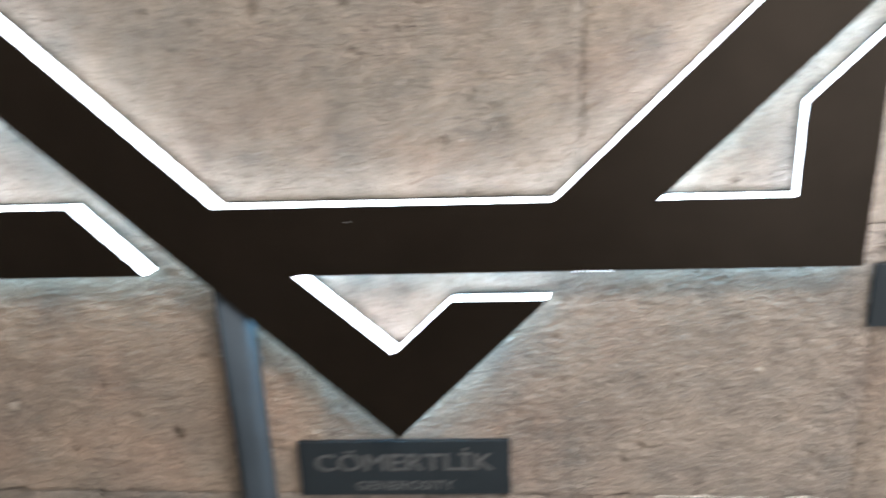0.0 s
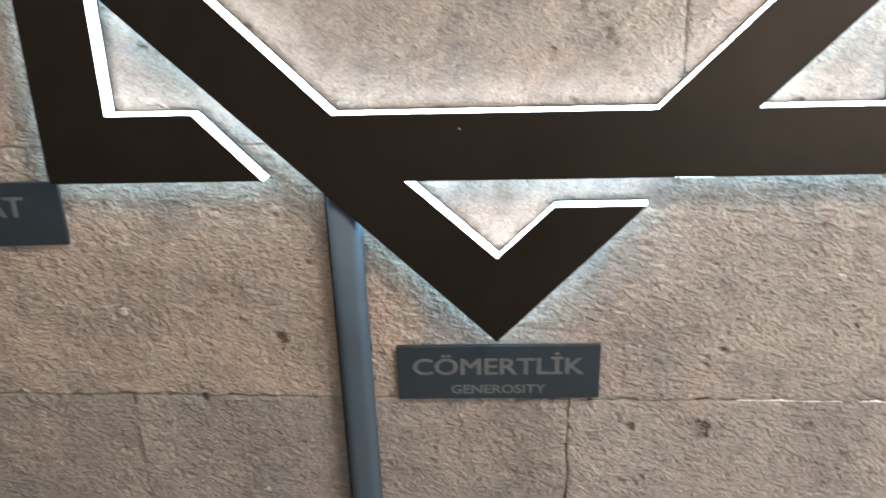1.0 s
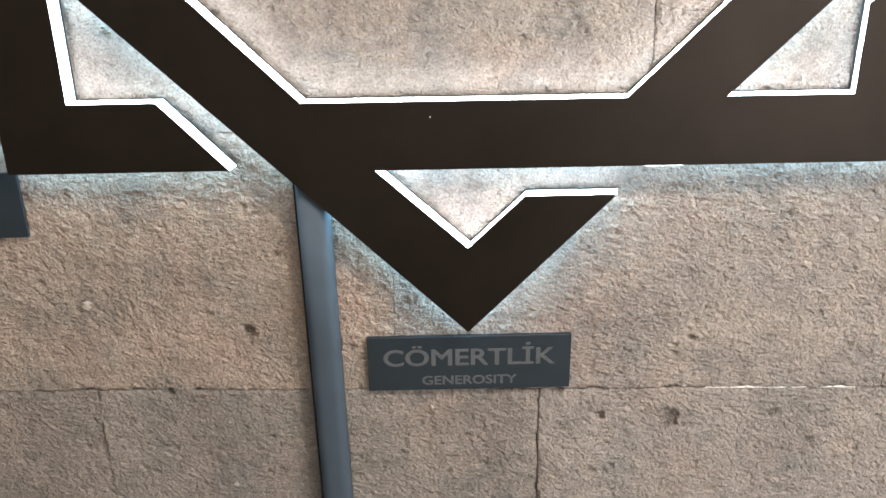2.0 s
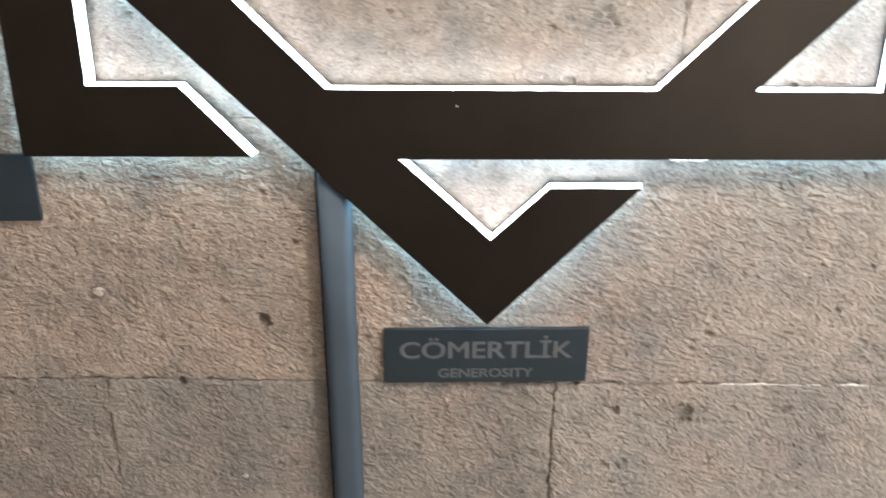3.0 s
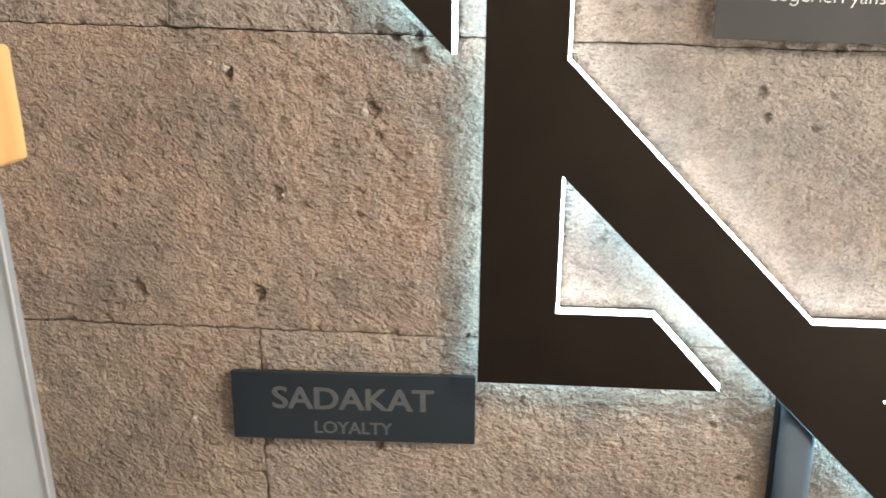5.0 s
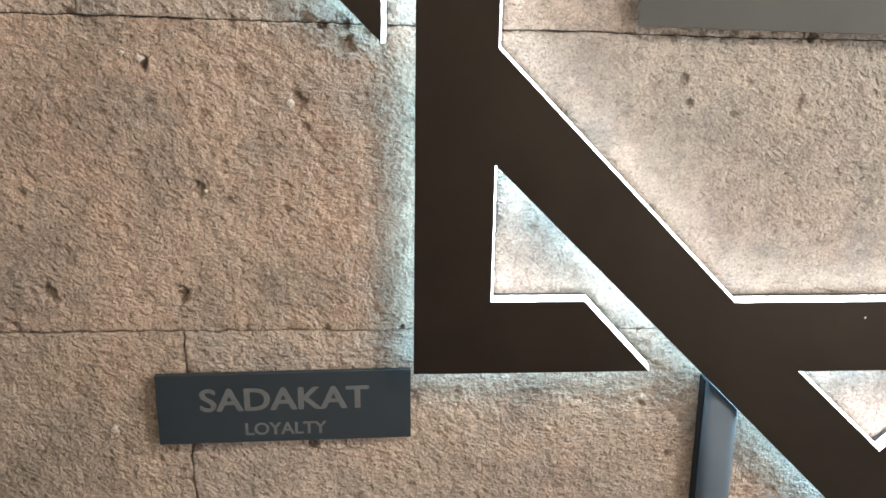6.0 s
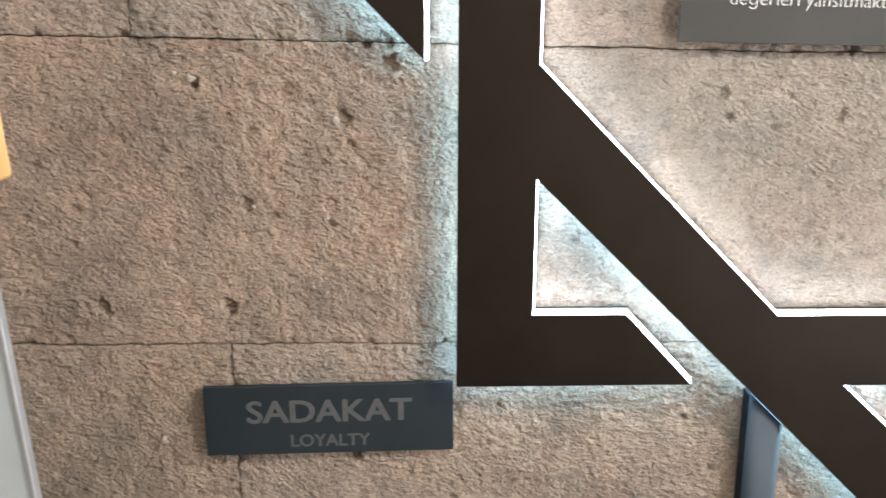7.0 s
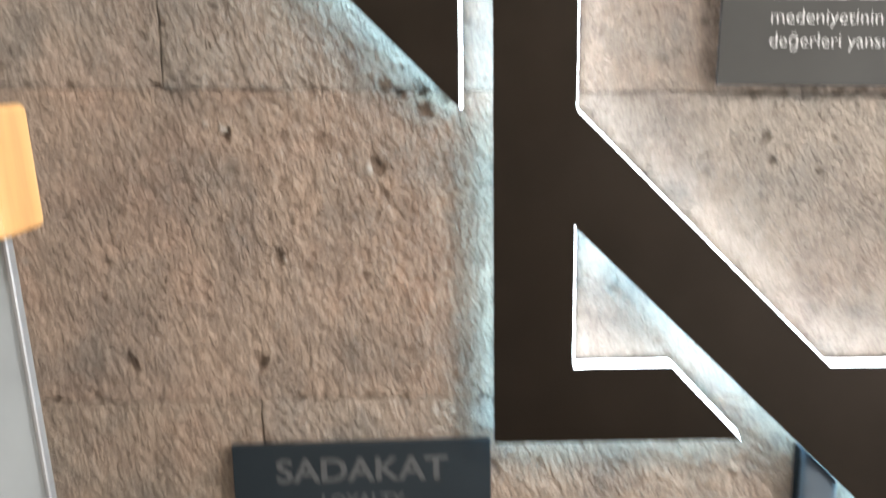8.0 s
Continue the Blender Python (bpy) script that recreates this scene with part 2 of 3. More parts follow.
slab("floor", -3.2, 3.2, -4.2, 0.3, -0.1, 0.0, FLOOR_STONE, "dark polished stone floor of the hall", "floor")
slab("ceiling", -3.2, 3.2, -4.2, 0.3, 3.4, 3.5, WHITE_PAINT, "plain off-white painted ceiling of the hall", "ceiling")
# the opening is added to hold the reflection fill light
south = thing("wall_south", "plain off-white wall with an opening added for a fill light, facing the stone wall", "wall", kind="structure")
for x0, x1, z0, z1 in ((-3.2, 1.3, 0.0, 3.4), (2.7, 3.2, 0.0, 3.4), (1.3, 2.7, 2.25, 3.4)):
    part("wall_piece", box(x0, x1, -4.2, -4.0, z0, z1), WHITE_PAINT, south)
slab("wall_west", -3.2, -3.05, -4.0, 0.0, 0.0, 3.4, WHITE_PAINT, "plain off-white painted side wall", "wall")
# window opening assumed, out of view, for the light from the right
east = thing("wall_east", "plain off-white side wall with an assumed tall window opening", "wall", kind="structure")
for y0, y1, z0, z1 in ((-4.0, -2.6, 0.0, 3.4), (-1.2, 0.0, 0.0, 3.4), (-2.6, -1.2, 0.0, 0.75), (-2.6, -1.2, 2.75, 3.4)):
    part("wall_piece", box(3.05, 3.2, y0, y1, z0, z1), WHITE_PAINT, east)


# lamp bodies are assumed, to go with the unseen light from above
def assumed_ceiling_lamp(x, y):
    lamp = thing("assumed_ceiling_lamp", "assumed square ceiling lamp, unseen, with a pale diffuser", "ceiling lamp", (x, y, 3.36), "ceiling lamps")
    for x0, x1, y0, y1 in ((-0.21, 0.21, -0.21, -0.18), (-0.21, 0.21, 0.18, 0.21), (-0.21, -0.18, -0.18, 0.18), (0.18, 0.21, -0.18, 0.18)):
        part("frame", box(x0, x1, y0, y1, -0.02, 0.04), ALUMINIUM, lamp)
    part("diffuser", box(-0.18, 0.18, -0.18, 0.18, 0.0, 0.03), DIFFUSER, lamp, "glowing warm white diffuser")


assumed_ceiling_lamp(1.3, -1.45)
assumed_ceiling_lamp(-1.0, -1.75)

# ---- the stone wall: a core with tooled blocks in courses ----
core = tagged(part("wall_north", box(-3.2, 3.2, 0.013, 0.3, 0.0, 3.4), MORTAR, None),
              "wall of tooled brown-grey volcanic stone blocks with thin joints", "wall", kind="structure")

# bed joints: height at x = 0 and rise per metre
BEDS = [(0.0, 0.0), (0.49, -0.01), (0.934, -0.020), (1.3365, -0.003), (1.688, -0.020), (2.06, -0.01), (2.45, 0.0), (2.9, 0.0), (3.4, 0.0)]
# upright joints of each course
UPRIGHTS = [
    (-2.3, -1.3, -0.2, 0.8, 1.9),
    (-2.2, -1.35, -0.55, 0.113, 1.0, 1.9),
    (-2.3, -1.55, -0.875, -0.103, 0.635, 1.35, 2.2),
    (-2.1, -1.25, -0.555, 0.246, 1.1, 2.0),
    (-1.8, -0.965, -0.150, 0.62, 1.5, 2.3),
    (-2.2, -1.3, -0.4, 0.45, 1.3, 2.2),
    (-1.9, -0.9, 0.1, 1.0, 1.9),
    (-2.3, -1.2, -0.2, 0.9, 1.8),
]
FAINT = (-0.55, -0.103)  # upright joints closed almost flush
# tint of single blocks, by course and left end
TINTS = {
    (3, -1.25): (1.07, 0.99, 0.93), (3, -0.555): (1.02, 1.09, 1.14), (3, 0.246): (1.02, 1.06, 1.09),
    (2, -1.55): (0.97, 0.95, 0.91), (2, -0.875): (1.04, 1.02, 1.0), (2, -0.103): (1.01, 1.04, 1.08), (2, 0.635): (0.95, 0.96, 0.97),
    (1, -1.35): (0.82, 0.84, 0.86), (1, -0.55): (0.80, 0.84, 0.87), (1, 0.113): (0.93, 0.98, 1.03), (4, -0.965): (1.0, 1.02, 1.03), (4, -0.150): (1.0, 1.03, 1.05),
}
# broken-out pits in the face of the stone: x, z, radius, depth
PITS = [
    (-0.315, 1.038, 0.014, 0.0070), (0.318, 0.873, 0.014, 0.004), (0.208, 0.881, 0.010, 0.004),
    (-0.873, 1.386, 0.010, 0.005), (-0.730, 1.615, 0.012, 0.004), (-0.898, 1.658, 0.009, 0.005), (-0.846, 1.515, 0.009, 0.004),
    (-0.287, 1.644, 0.007, 0.003), (-0.278, 1.617, 0.007, 0.003), (-0.146, 1.619, 0.007, 0.003), (-0.038, 1.624, 0.008, 0.004),
    (-1.026, 1.387, 0.012, 0.004), (-0.674, 1.676, 0.012, 0.005), (-0.45, 1.285, 0.010, 0.003), (-0.727, 1.187, 0.009, 0.006),
    (-0.70, 1.700, 0.008, 0.006), (-0.675, 1.699, 0.007, 0.006), (-0.65, 1.697, 0.009, 0.005), (-0.140, 1.700, 0.006, 0.008),
    (-0.141, 1.693, 0.006, 0.008), (-0.612, 1.3425, 0.003, 0.006), (-0.442, 0.941, 0.007, 0.006),
]
# smaller, shallow ones: x, z, radius
POCKS = [
    (-0.466, 1.011, 0.006), (-0.502, 0.894, 0.006), (0.474, 0.879, 0.008), (0.537, 0.829, 0.006), (0.222, 0.831, 0.005),
    (0.354, 1.061, 0.005), (0.382, 1.123, 0.004), (0.434, 1.064, 0.004), (0.173, 1.423, 0.005), (-0.508, 1.038, 0.004),
    (-0.793, 1.646, 0.007), (-1.028, 1.569, 0.004), (-0.836, 1.601, 0.006), (-0.295, 0.859, 0.005), (-0.368, 1.069, 0.006),
]
# soft stains: x, z, half width, half height, lean in degrees, strength
GREY_STAINS = [
    (-0.890, 1.520, 0.020, 0.075, -14, 0.75), (-0.993, 1.448, 0.030, 0.050, 0, 0.5), (-1.032, 1.600, 0.045, 0.050, 0, 0.5),
    (-0.463, 1.229, 0.020, 0.022, 0, 0.8), (-0.469, 1.222, 0.040, 0.018, 20, 0.5), (-0.053, 1.462, 0.016, 0.011, 0, 0.8),
    (-0.170, 1.439, 0.020, 0.012, 0, 0.6), (-0.098, 1.448, 0.018, 0.010, 0, 0.7), (0.318, 0.873, 0.020, 0.016, 0, 0.9),
    (-0.400, 0.870, 0.130, 0.055, 5, 0.35), (0.300, 0.985, 0.160, 0.025, -4, 0.35), (-0.07, 1.56, 0.09, 0.08, 0, 0.4),
    (-0.560, 1.060, 0.090, 0.060, 0, 0.55), (-0.400, 1.130, 0.070, 0.040, 25, 0.45), (-0.300, 1.020, 0.060, 0.040, 0, 0.4),
]
ROSY_STAINS = [
    (-0.668, 1.500, 0.050, 0.110, 8, 0.9), (-0.648, 1.654, 0.045, 0.030, 0, 0.7), (-0.954, 1.300, 0.090, 0.050, 0, 0.6),
    (-0.153, 1.100, 0.045, 0.060, 0, 0.8), (0.183, 1.056, 0.060, 0.050, 40, 0.7), (0.080, 1.440, 0.120, 0.025, 0, 0.5), (-0.05, 0.87, 0.05, 0.05, 0, 0.4),
]


def bed(k, x):
    z, rise = BEDS[k]
    return z + rise * x


def put_layer(me, name, values, spare):
    """One number for each point of a block's face; the points of its sides get none."""
    layer = me.attributes.new(name, "FLOAT", "POINT")
    layer.data.foreach_set("value", np.concatenate([values.reshape(-1), np.zeros(spare)]).astype(np.float32))


def stone_block(x0, x1, k, seed):
    """One block: a face of uneven, tooled stone with worn arrises, and four sides going back into the wall."""
    near = x1 > -1.2 and x0 < 0.8 and 1 <= k <= 4
    step = 0.0021 if near else 0.05
    high = bed(k + 1, 0) - bed(k, 0)
    nx, nz = max(3, int((x1 - x0) / step)), max(3, int(high / step))
    u, v = np.meshgrid(np.linspace(0, 1, nx + 1), np.linspace(0, 1, nz + 1), indexing="ij")
    gap = 0.0006
    left, right = (0.0002 if x0 in FAINT else gap), (0.0002 if x1 in FAINT else gap)
    x = x0 + left + (x1 - x0 - left - right) * u
    z = (bed(k, x) + gap) * (1 - v) + (bed(k + 1, x) - gap) * v
    # wavering joints
    edge_x, edge_z = np.minimum(u, 1 - u) * (x1 - x0), np.minimum(v, 1 - v) * high
    x = x + (0.0010 * value_noise(x, z, 0.05, 5) + 0.0006 * value_noise(x, z, 0.009, 15)) * np.exp(-edge_x / 0.02)
    z = z + (0.0011 * value_noise(x, z, 0.06, 6) + 0.0009 * value_noise(x, z, 0.010, 16)) * np.exp(-edge_z / 0.02)
    h = 0.0016 * value_noise(x, z, 0.11, seed) + 0.0009 * value_noise(x, z, 0.034, seed + 1)
    turn = -0.42 + 0.22 * math.sin(seed * 1.7)
    for lean, cell, depth in ((turn, 0.0060, 0.0010), (turn + 0.45, 0.0095, 0.0008)):
        along, across = math.cos(lean) * x + math.sin(lean) * z, -math.sin(lean) * x + math.cos(lean) * z
        h += depth * value_noise(along * 0.75, across, cell, seed + int(cell * 1e5))
    h += 0.0003 * value_noise(x, z, 0.0055, seed + 3)
    small = value_noise(x, z, 0.019, seed + 4)
    h -= 0.0030 * np.clip(small - 0.68, 0, 1) * 1.6
    wear = value_noise(x, z, 0.016, seed + 5)
    faint = (1.0 if x0 in FAINT else 0.0) * (u < 0.5) + (1.0 if x1 in FAINT else 0.0) * (u >= 0.5)
    arris = np.minimum(edge_x + 0.006 * faint, edge_z)
    h -= (0.0008 + 0.008 * np.clip(wear - 0.15, 0, 1)) * np.exp(-arris / (0.0022 + 0.005 * np.clip(wear, 0, 1)))
    pit_dark = np.clip(small - 0.70, 0, 1) * 0.8
    for px, pz, r, d in PITS:
        wobble = 1 + 0.5 * value_noise(x, z, 0.0055, 31)
        dist = np.hypot((x - px), (z - pz) * 0.8) / (0.75 * r * wobble)
        hollow = np.clip((1.15 - dist) * 3.0, 0, 1)
        h -= 1.4 * d * hollow
        pit_dark = np.maximum(pit_dark, 0.38 * hollow)
    for px, pz, r in POCKS:
        dist = np.hypot((x - px) * 0.8, z - pz) / (r * (1 + 0.5 * value_noise(x, z, 0.004, 33)))
        hollow = np.clip((1.15 - dist) * 1.8, 0, 1)
        h -= 0.35 * r * hollow
        pit_dark = np.maximum(pit_dark, 0.6 * hollow)
    if near:
        rng = np.random.default_rng(seed + 9)
        size_x, size_z = (x1 - x0) / nx, high / nz
        for _ in range(int(1300 * (x1 - x0) * high)):
            pu, pv, r = rng.random(), rng.random(), 0.0014 + 0.0034 * rng.random() ** 3
            d, lean = r * rng.uniform(0.4, 0.8), rng.uniform(-0.8, 0.1)
            ci, cj, reach = int(pu * nx), int(pv * nz), 5
            wi, wj = slice(max(0, ci - reach), ci + reach + 1), slice(max(0, cj - reach), cj + reach + 1)
            dx, dz = x[wi, wj] - (x0 + pu * (x1 - x0)), z[wi, wj] - (bed(k, 0) + pv * high) - BEDS[k][1] * x[wi, wj]
            a, b = math.cos(lean) * dx + math.sin(lean) * dz, -math.sin(lean) * dx + math.cos(lean) * dz
            hollow = np.clip((1.2 - np.hypot(a * 0.7, b) / r) * 1.8, 0, 1)
            h[wi, wj] -= d * hollow
            pit_dark[wi, wj] = np.maximum(pit_dark[wi, wj], hollow * min(0.3, r * 70))
    h = np.maximum(h, -0.011)
    verts = np.stack([x, -h, z], -1).reshape(-1, 3)
    idx = np.arange((nx + 1) * (nz + 1)).reshape(nx + 1, nz + 1)
    quads = np.stack([idx[:-1, :-1], idx[1:, :-1], idx[1:, 1:], idx[:-1, 1:]], -1).reshape(-1, 4)
    ring = np.concatenate([idx[:-1, 0], idx[-1, :-1], idx[:0:-1, -1], idx[0, :0:-1]])
    back = verts[ring].copy()
    back[:, 1] = 0.02
    n, m = len(verts), len(ring)
    skirt = np.stack([ring, n + np.arange(m), n + (np.arange(m) + 1) % m, np.roll(ring, -1)], -1)
    me = mesh_from("stone_block", np.concatenate([verts, back]).tolist(), np.concatenate([quads, skirt]).tolist(), STONE)
    flags = np.zeros(len(me.polygons), dtype=bool)
    flags[:len(quads)] = True
    me.polygons.foreach_set("use_smooth", flags)
    if near:
        for name, stains in (("grey_stain", GREY_STAINS), ("rosy_stain", ROSY_STAINS)):
            total = np.zeros_like(x)
            for sx, sz, rx, rz, lean, strength in stains:
                c, s = math.cos(radians(lean)), math.sin(radians(lean))
                dx, dz = x - sx, z - sz
                away = np.hypot((c * dx + s * dz) / rx, (c * dz - s * dx) / rz) * (1 + 0.3 * value_noise(x, z, 0.018, 71))
                total = np.maximum(total, strength * np.exp(-away ** 2 * 0.9))
            put_layer(me, name, total, m)
        put_layer(me, "pit_tone", pit_dark, m)
    ob = new("stone_block", me)
    ob.color = (*TINTS.get((k, x0), (1.0, 1.0, 1.0)), 1.0)
    ob.parent = core
    return ob


def pale_inclusion(px, pz, r, seed):
    """A pale mineral lump that shows in the face of the stone."""
    rng = random.Random(seed)
    bm = bmesh.new()
    tip = bm.verts.new((px, -0.0028, pz))
    rings = []
    for level, high in ((0.55, -0.0024), (1.0, 0.001)):
        rings.append([bm.verts.new((px + r * level * rng.uniform(0.5, 1.2) * math.cos(a * math.tau / 10), high, pz + r * level * rng.uniform(0.45, 1.15) * math.sin(a * math.tau / 10))) for a in range(10)])
    for i in range(10):
        j = (i + 1) % 10
        bm.faces.new((tip, rings[0][i], rings[0][j]))
        bm.faces.new((rings[0][i], rings[1][i], rings[1][j], rings[0][j]))
    part("pale_inclusion", bm, PALE_STONE, core)


for n, (px, pz, r) in enumerate(((0.492, 1.129, 0.0075), (-0.543, 1.087, 0.010), (-0.967, 1.211, 0.007), (-0.92, 1.668, 0.004), (-0.05, 0.905, 0.005), (-0.36, 0.77, 0.006), (-0.739, 1.614, 0.006), (-0.902, 1.662, 0.006), (-0.838, 1.512, 0.003), (-0.853, 1.509, 0.0025))):
    pale_inclusion(px, pz, r, n)

count = 0
for k, cuts in enumerate(UPRIGHTS):
    ends = [-3.04, *cuts, 3.04]
    for x0, x1 in zip(ends, ends[1:]):
        stone_block(x0, x1, k, 40 + 11 * count)
        count += 1


def plaster_trace(x0, x1, k):
    """A broken line of white plaster left in a bed joint."""
    rng = random.Random(7)
    trace = thing("plaster_trace", "thin broken line of white plaster filling a stone joint", "plaster trace")
    x = x0
    while x < x1:
        run = rng.uniform(0.02, 0.07)
        top, low = [], []
        for i in range(9):
            px = x + run * i / 8
            half = rng.uniform(0.0003, 0.0010) * (0.3 if i in (0, 8) else 1.0)
            top.append((px, bed(k, px) + half)), low.append((px, bed(k, px) - half))
        part("plaster_line", prism(top + low[::-1], 0.0015, 0.016), PLASTER, trace)
        x += run + rng.uniform(0.001, 0.010)


plaster_trace(0.366, 0.60, 2)

# ---- the lit ornament: an eight-pointed star of hooked bars ----
SIDE, BAR, REACH, HOOK, MIDDLE = 0.42, 0.091, 0.165, 0.113, 1.889
INNER = SIDE / 2 * (1 + math.sqrt(2))


def eighth(p, k):
    c, s = math.cos(k * math.pi / 4), math.sin(k * math.pi / 4)
    return (c * p[0] - s * p[1], s * p[0] + c * p[1] + MIDDLE)


def star_loops():
    """The outline and the inner octagon of the star, as (x, z)."""
    start = SIDE / 2 + BAR * math.sqrt(2)
    corner = start + REACH
    outline = []
    for k in range(8):
        for p in ((start, -INNER), (corner, -INNER), (corner, -INNER + HOOK), (corner + BAR, -INNER + HOOK + BAR), (corner + BAR, -INNER - BAR)):
            outline.append(eighth(p, -k))
    # the lowest arm stands a little off the regular star, and the hook beside it is cut short
    for i, dx, dz in ((6, 0.0065, 0.003), (7, 0.003, -0.003), (8, -0.002, -0.003), (9, 0.0065, 0.003), (13, -0.006, 0.0)):
        outline[i] = (outline[i][0] + dx, outline[i][1] + dz)
    octagon = [eighth((SIDE / 2, -INNER), k) for k in range(8)]
    return outline, octagon


def star_plate(outline, octagon, y0, y1):
    bm = bmesh.new()
    rims = []
    for y in (y0, y1):
        edges, rim = [], []
        for loop in (outline, octagon):
            vs = [bm.verts.new((x, y, z)) for x, z in loop]
            rim.append(vs)
            edges += [bm.edges.new((vs[i], vs[(i + 1) % len(vs)])) for i in range(len(vs))]
        bmesh.ops.triangle_fill(bm, edges=edges, use_beauty=True)
        rims.append(rim)
    for a, b in zip(*rims):
        for i in range(len(a)):
            j = (i + 1) % len(a)
            bm.faces.new((a[i], a[j], b[j], b[i]))
    return bm


def light_edges(name, loop, outward, parent):
    """The sides of a loop: warm white strips where they face up; where they face down or to the left, an added dark
    cover with a cool halo strip close to the wall, which narrows and cools the glow.
    """
    area = sum(loop[i - 1][0] * loop[i][1] - loop[i][0] * loop[i - 1][1] for i in range(len(loop)))
    for i in range(len(loop)):
        j = (i + 1) % len(loop)
        along = Vector((loop[j][0] - loop[i][0], loop[j][1] - loop[i][1])).normalized()
        normal = Vector((along.y, -along.x)) * (1 if (area > 0) == outward else -1)
        # cool tint goes by facing, to colour the glow; no second diode type known
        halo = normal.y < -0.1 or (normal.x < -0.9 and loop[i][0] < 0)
        # dark covers are added: they narrow the halo and darken the line along the wall
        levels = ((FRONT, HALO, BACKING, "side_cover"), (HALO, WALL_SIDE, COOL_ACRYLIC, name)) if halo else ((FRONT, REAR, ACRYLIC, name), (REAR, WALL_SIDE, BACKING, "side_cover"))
        for y0, y1, material, called in levels:
            bm = bmesh.new()
            corners = [(p, y) for p, y in ((loop[i], y0), (loop[j], y0), (loop[j], y1), (loop[i], y1))]
            bm.faces.new([bm.verts.new(set_back(p, y)) for p, y in corners])
            part(called, bm, material, parent)


def set_back(p, y):
    """A point of the star's outline on its side, at depth y: the body sits a little to the right of and above its face."""
    share = min(1.0, (y - FRONT) / (REAR - FRONT))
    return (p[0] + OFFSET[0] * share, y, p[1] + OFFSET[1] * share)


star = thing("wall_ornament", "dark bronze eight-pointed star of hooked bars with glowing white edges", "wall ornament", (0, 0, 0))
outline, octagon = star_loops()
part("face_plate", star_plate(outline, octagon, -0.0335, -0.0320), BRONZE, star, "satin dark bronze metal face")
FRONT, HALO, REAR, WALL_SIDE = -0.0320, -0.0220, -0.0115, -0.0045
OFFSET = (0.0046, 0.0008)


def shifted(loop):
    return [(x + OFFSET[0], z + OFFSET[1]) for x, z in loop]


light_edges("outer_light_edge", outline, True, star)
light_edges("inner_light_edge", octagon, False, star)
part("back_plate", star_plate(shifted(outline), shifted(octagon), WALL_SIDE, -0.003), BACKING, star, "black backing sheet")
part("light_edge_sliver", box(0.238, 0.290, -0.0330, -0.0305, 1.2906, 1.2912), ACRYLIC, star)
part("paint_chip", box(-0.045, -0.0435, -0.0338, -0.0333, 1.3605, 1.363), WHITE_INK, star)


# ---- name plates ----
def name_plate(x0, x1, z0, z1, turn, words, label, proud=0.0):
    cx, cz = (x0 + x1) / 2, (z0 + z1) / 2
    plate = thing("name_plate", label, "name plate", (cx, 0, cz), "name plates round the star")
    plate.rotation_euler = (0, radians(turn), radians(proud))
    plate.location.y = -math.sin(radians(proud)) * (x1 - x0) / 2
    w, h = (x1 - x0) / 2, (z1 - z0) / 2
    part("plate", box(-w, w, -0.0075, -0.0005, -h, h, 0.0006, 1), SLATE, plate)
    for text, width, baseline, height, bold in words:
        lettering(text, width, 0.0, baseline - cz, -0.0076, ETCHED, plate, bold, None, height)
    return plate


name_plate(-0.143, 0.157, 0.939, 1.028, 0.0, [("CÖMERTLİK", 0.254, 0.9805, 0.0265, 0.0021), ("GENEROSITY", 0.141, 0.9483, 0.0142, 0.0012)],
           "dark slate-grey plate lettered CÖMERTLİK GENEROSITY on the stone wall")
name_plate(-0.9105, -0.6005, 1.1955, 1.2880, -0.4, [("SADAKAT", 0.207, 1.2390, 0.0288, 0.0026), ("LOYALTY", 0.1, 1.2055, 0.0158, 0.0012)],
           "dark slate-grey plate lettered SADAKAT LOYALTY on the stone wall", 0.9)
name_plate(0.624, 0.924, 1.195, 1.283, 0.0, [], "dark slate-grey plate on the stone wall beside the star")


# ---- the text panel inside the star ----
panel = thing("text_panel", "grey coated metal panel with white lettering inside the star", "text panel", (-0.3500, 0, 1.7035))
panel.rotation_euler = (0, radians(1.2), 0)
part("sheet", box(0.0, 0.684, -0.015, -0.011, 0.0, 0.36, 0.0008, 1), PANEL_GREY, panel)
part("spacer_frame", box(0.003, 0.681, -0.011, -0.0005, 0.004, 0.348), BACKING, panel)
lettering("değerleri yansıtmaktadır.", 0.214, 0, 0.0415, -0.0151, WHITE_INK, panel, 0.0, 0.055, thinned=-0.018)
lettering("medeniyetinin", 0.122, 0, 0.0665, -0.0151, WHITE_INK, panel, 0.0, 0.055, thinned=-0.018)
for row in range(2, 9):
    rng = random.Random(row)
    x = 0.055
    while x < 0.6:
        run = rng.uniform(0.03, 0.085)
        part("text_bar", box(x, x + run, -0.0154, -0.0151, 0.0435 + 0.025 * row, 0.0473 + 0.025 * row), WHITE_INK, panel)
        x += run + 0.009
x = 0.192
for run in (0.06, 0.085, 0.05, 0.1):
    part("text_bar", box(x, x + run, -0.0154, -0.0151, 0.0685, 0.0723), WHITE_INK, panel)
    x += run + 0.009


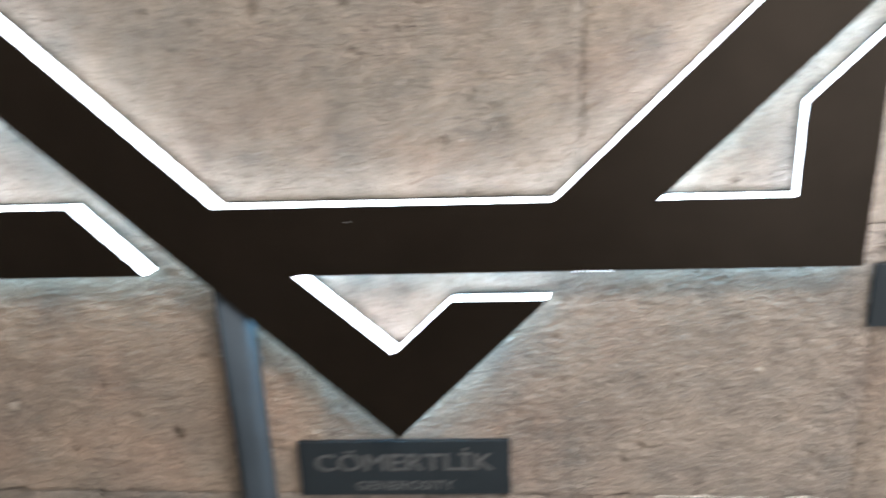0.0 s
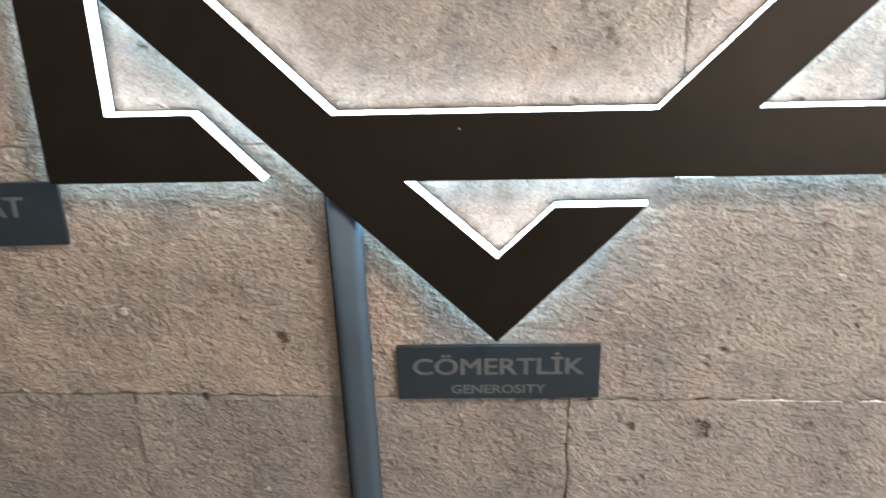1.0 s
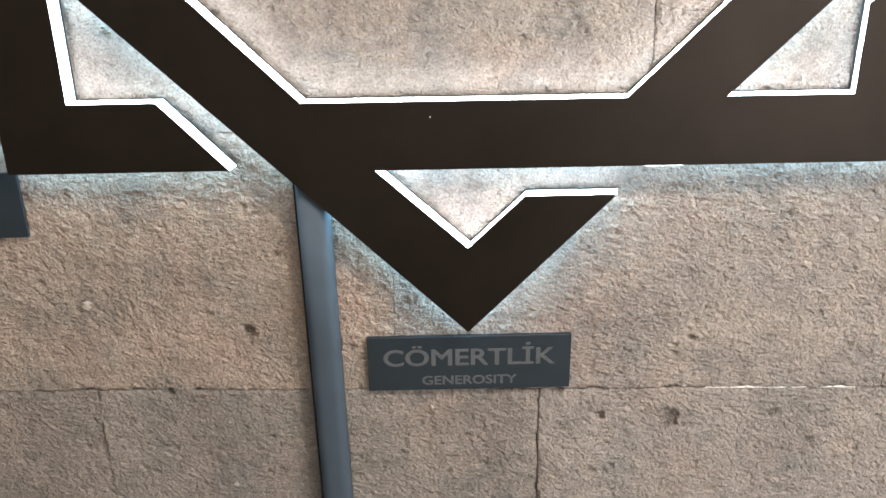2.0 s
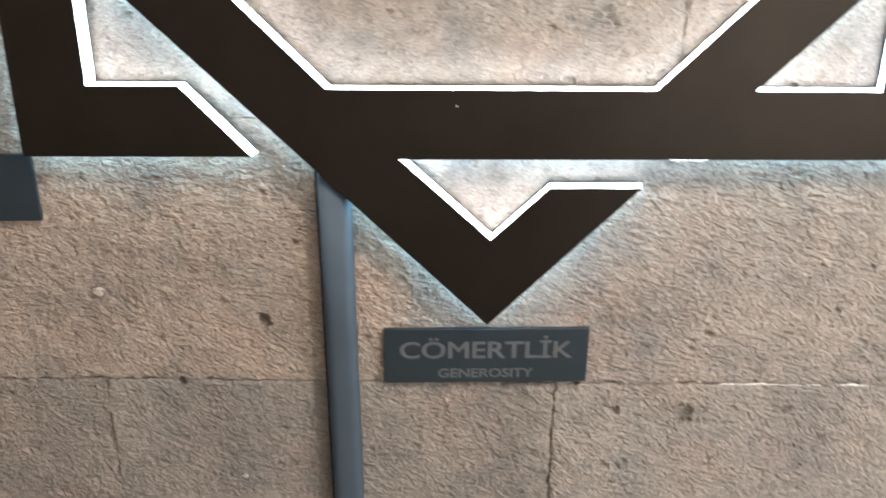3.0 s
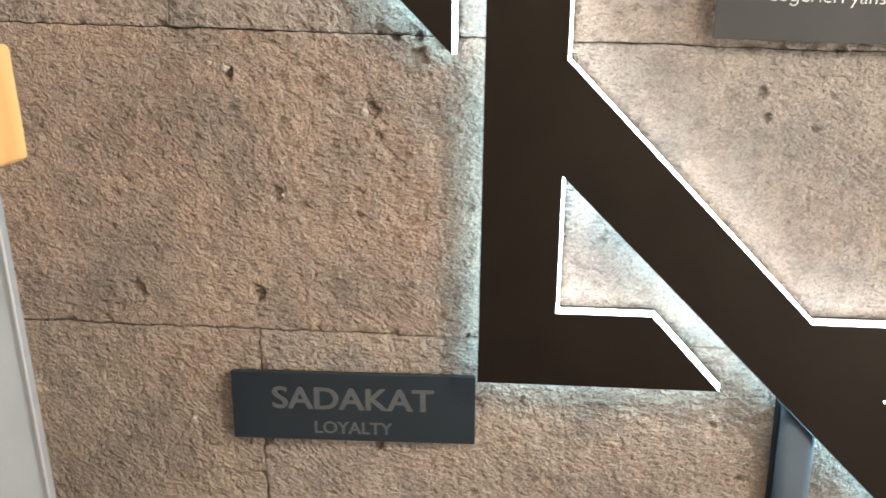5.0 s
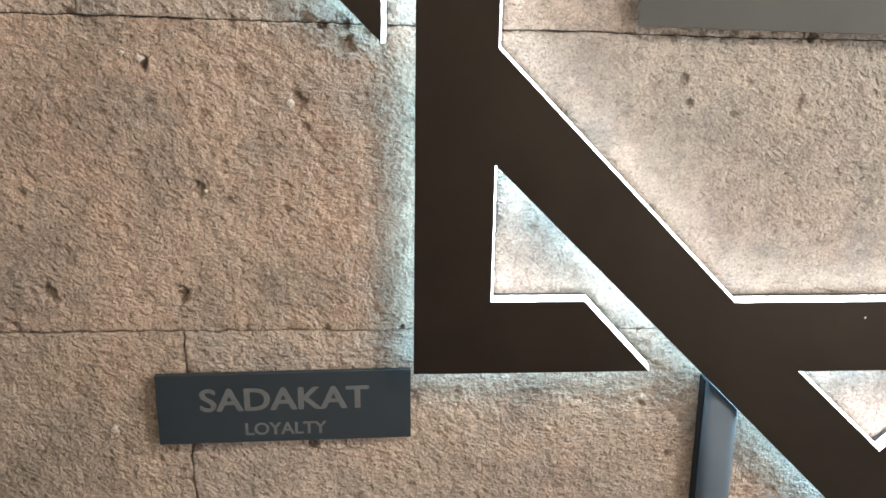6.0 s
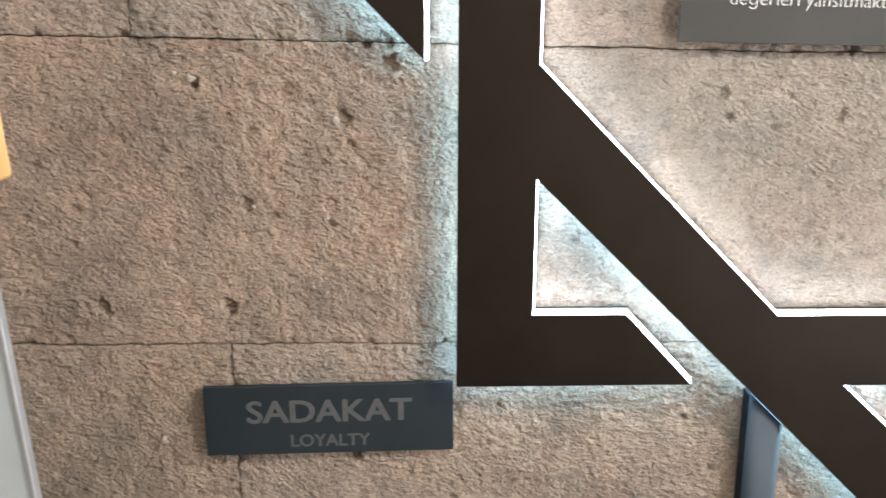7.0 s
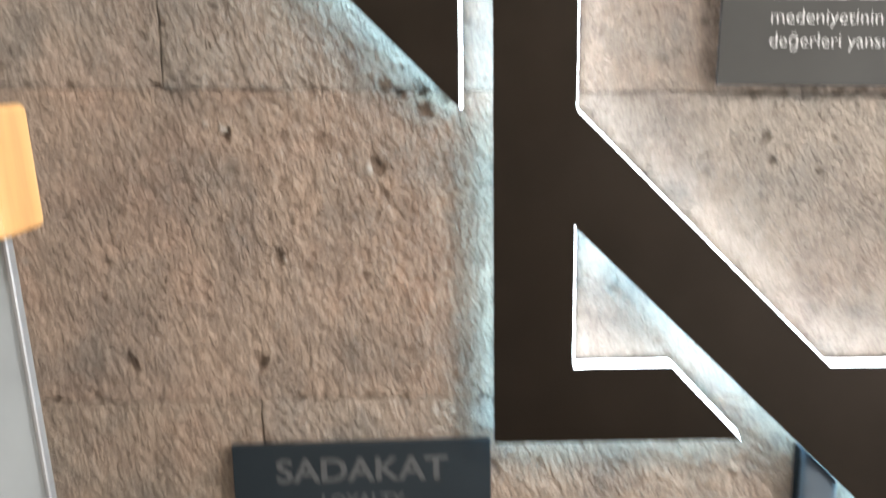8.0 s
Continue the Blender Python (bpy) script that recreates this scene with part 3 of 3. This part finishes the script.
# ---- the cable duct ----
def cable_duct():
    """A half-round duct that climbs to the lower edge of the star; its top is cut along that edge."""
    duct = thing("cable_duct", "grey half-round plastic cable duct running up to the star", "cable duct")
    bm = bmesh.new()
    n, half, depth = 18, 0.0225, 0.028
    rows = []
    for level in range(7):
        ring = []
        for i in range(n + 1):
            a = math.pi * i / n
            dx, dy = -half * math.copysign(abs(math.cos(a)) ** 0.6, math.cos(a)), -depth * max(0.0, math.sin(a)) ** 0.5
            top_x = -0.2062 + dx
            top = 1.0415 - top_x + 0.006
            z = top + (0.0 - top) * (level / 6)
            ring.append(bm.verts.new((-0.2062 + dx + 0.012 * (1.25 - z), dy - 0.0005, z)))
        rows.append(ring)
    for a, b in zip(rows, rows[1:]):
        for i in range(n):
            bm.faces.new((a[i], a[i + 1], b[i + 1], b[i])).smooth = True
    for ring in (rows[0], rows[-1]):
        bm.faces.new(ring)
    for a, b in zip(rows, rows[1:]):
        bm.faces.new((a[0], b[0], b[n], a[n]))
    part("duct_cover", bm, CONDUIT, duct)
    slope = 0.012
    # black strip showing left of the cover, in place of its shadow
    part("duct_base", prism([(-0.2310, 1.2745), (-0.185, 1.2285), (-0.185 + slope * 1.22, 0.0), (-0.2320 + slope * 1.25, 0.0)], -0.015, -0.0005), DUCT_SHADE, duct, "black strip standing in for the shadow beside the duct")
    return duct


cable_duct()


# ---- the standing board with a wooden clamp ----
def display_board():
    board = thing("display_board", "pale grey standing board with aluminium edge and a pine clamp block", "display board", (-0.957, -0.385, 1.5))
    board.rotation_euler = (0, radians(-3.5), 0)
    part("sheet", box(-0.60, -0.004, 0.0, 0.006, -1.45, 0.17), BOARD, board)
    part("edge_strip", box(-0.004, 0.0, -0.002, 0.008, -1.45, 0.17, 0.001, 1), ALUMINIUM, board, "thin aluminium edge")
    clamp = part("clamp_block", box(-0.055, 0.013, -0.030, 0.035, 0.111, 0.201, 0.006, 3), WOOD, board, "orange pine clamp block")
    part("clamp_jaw", box(-0.085, -0.010, -0.043, -0.026, 0.108, 0.201, 0.005, 3), WOOD, clamp)
    part("foot", box(-0.45, -0.10, -0.18, 0.18, -1.5, -1.44, 0.004, 1), ALUMINIUM, board)
    return board


display_board()
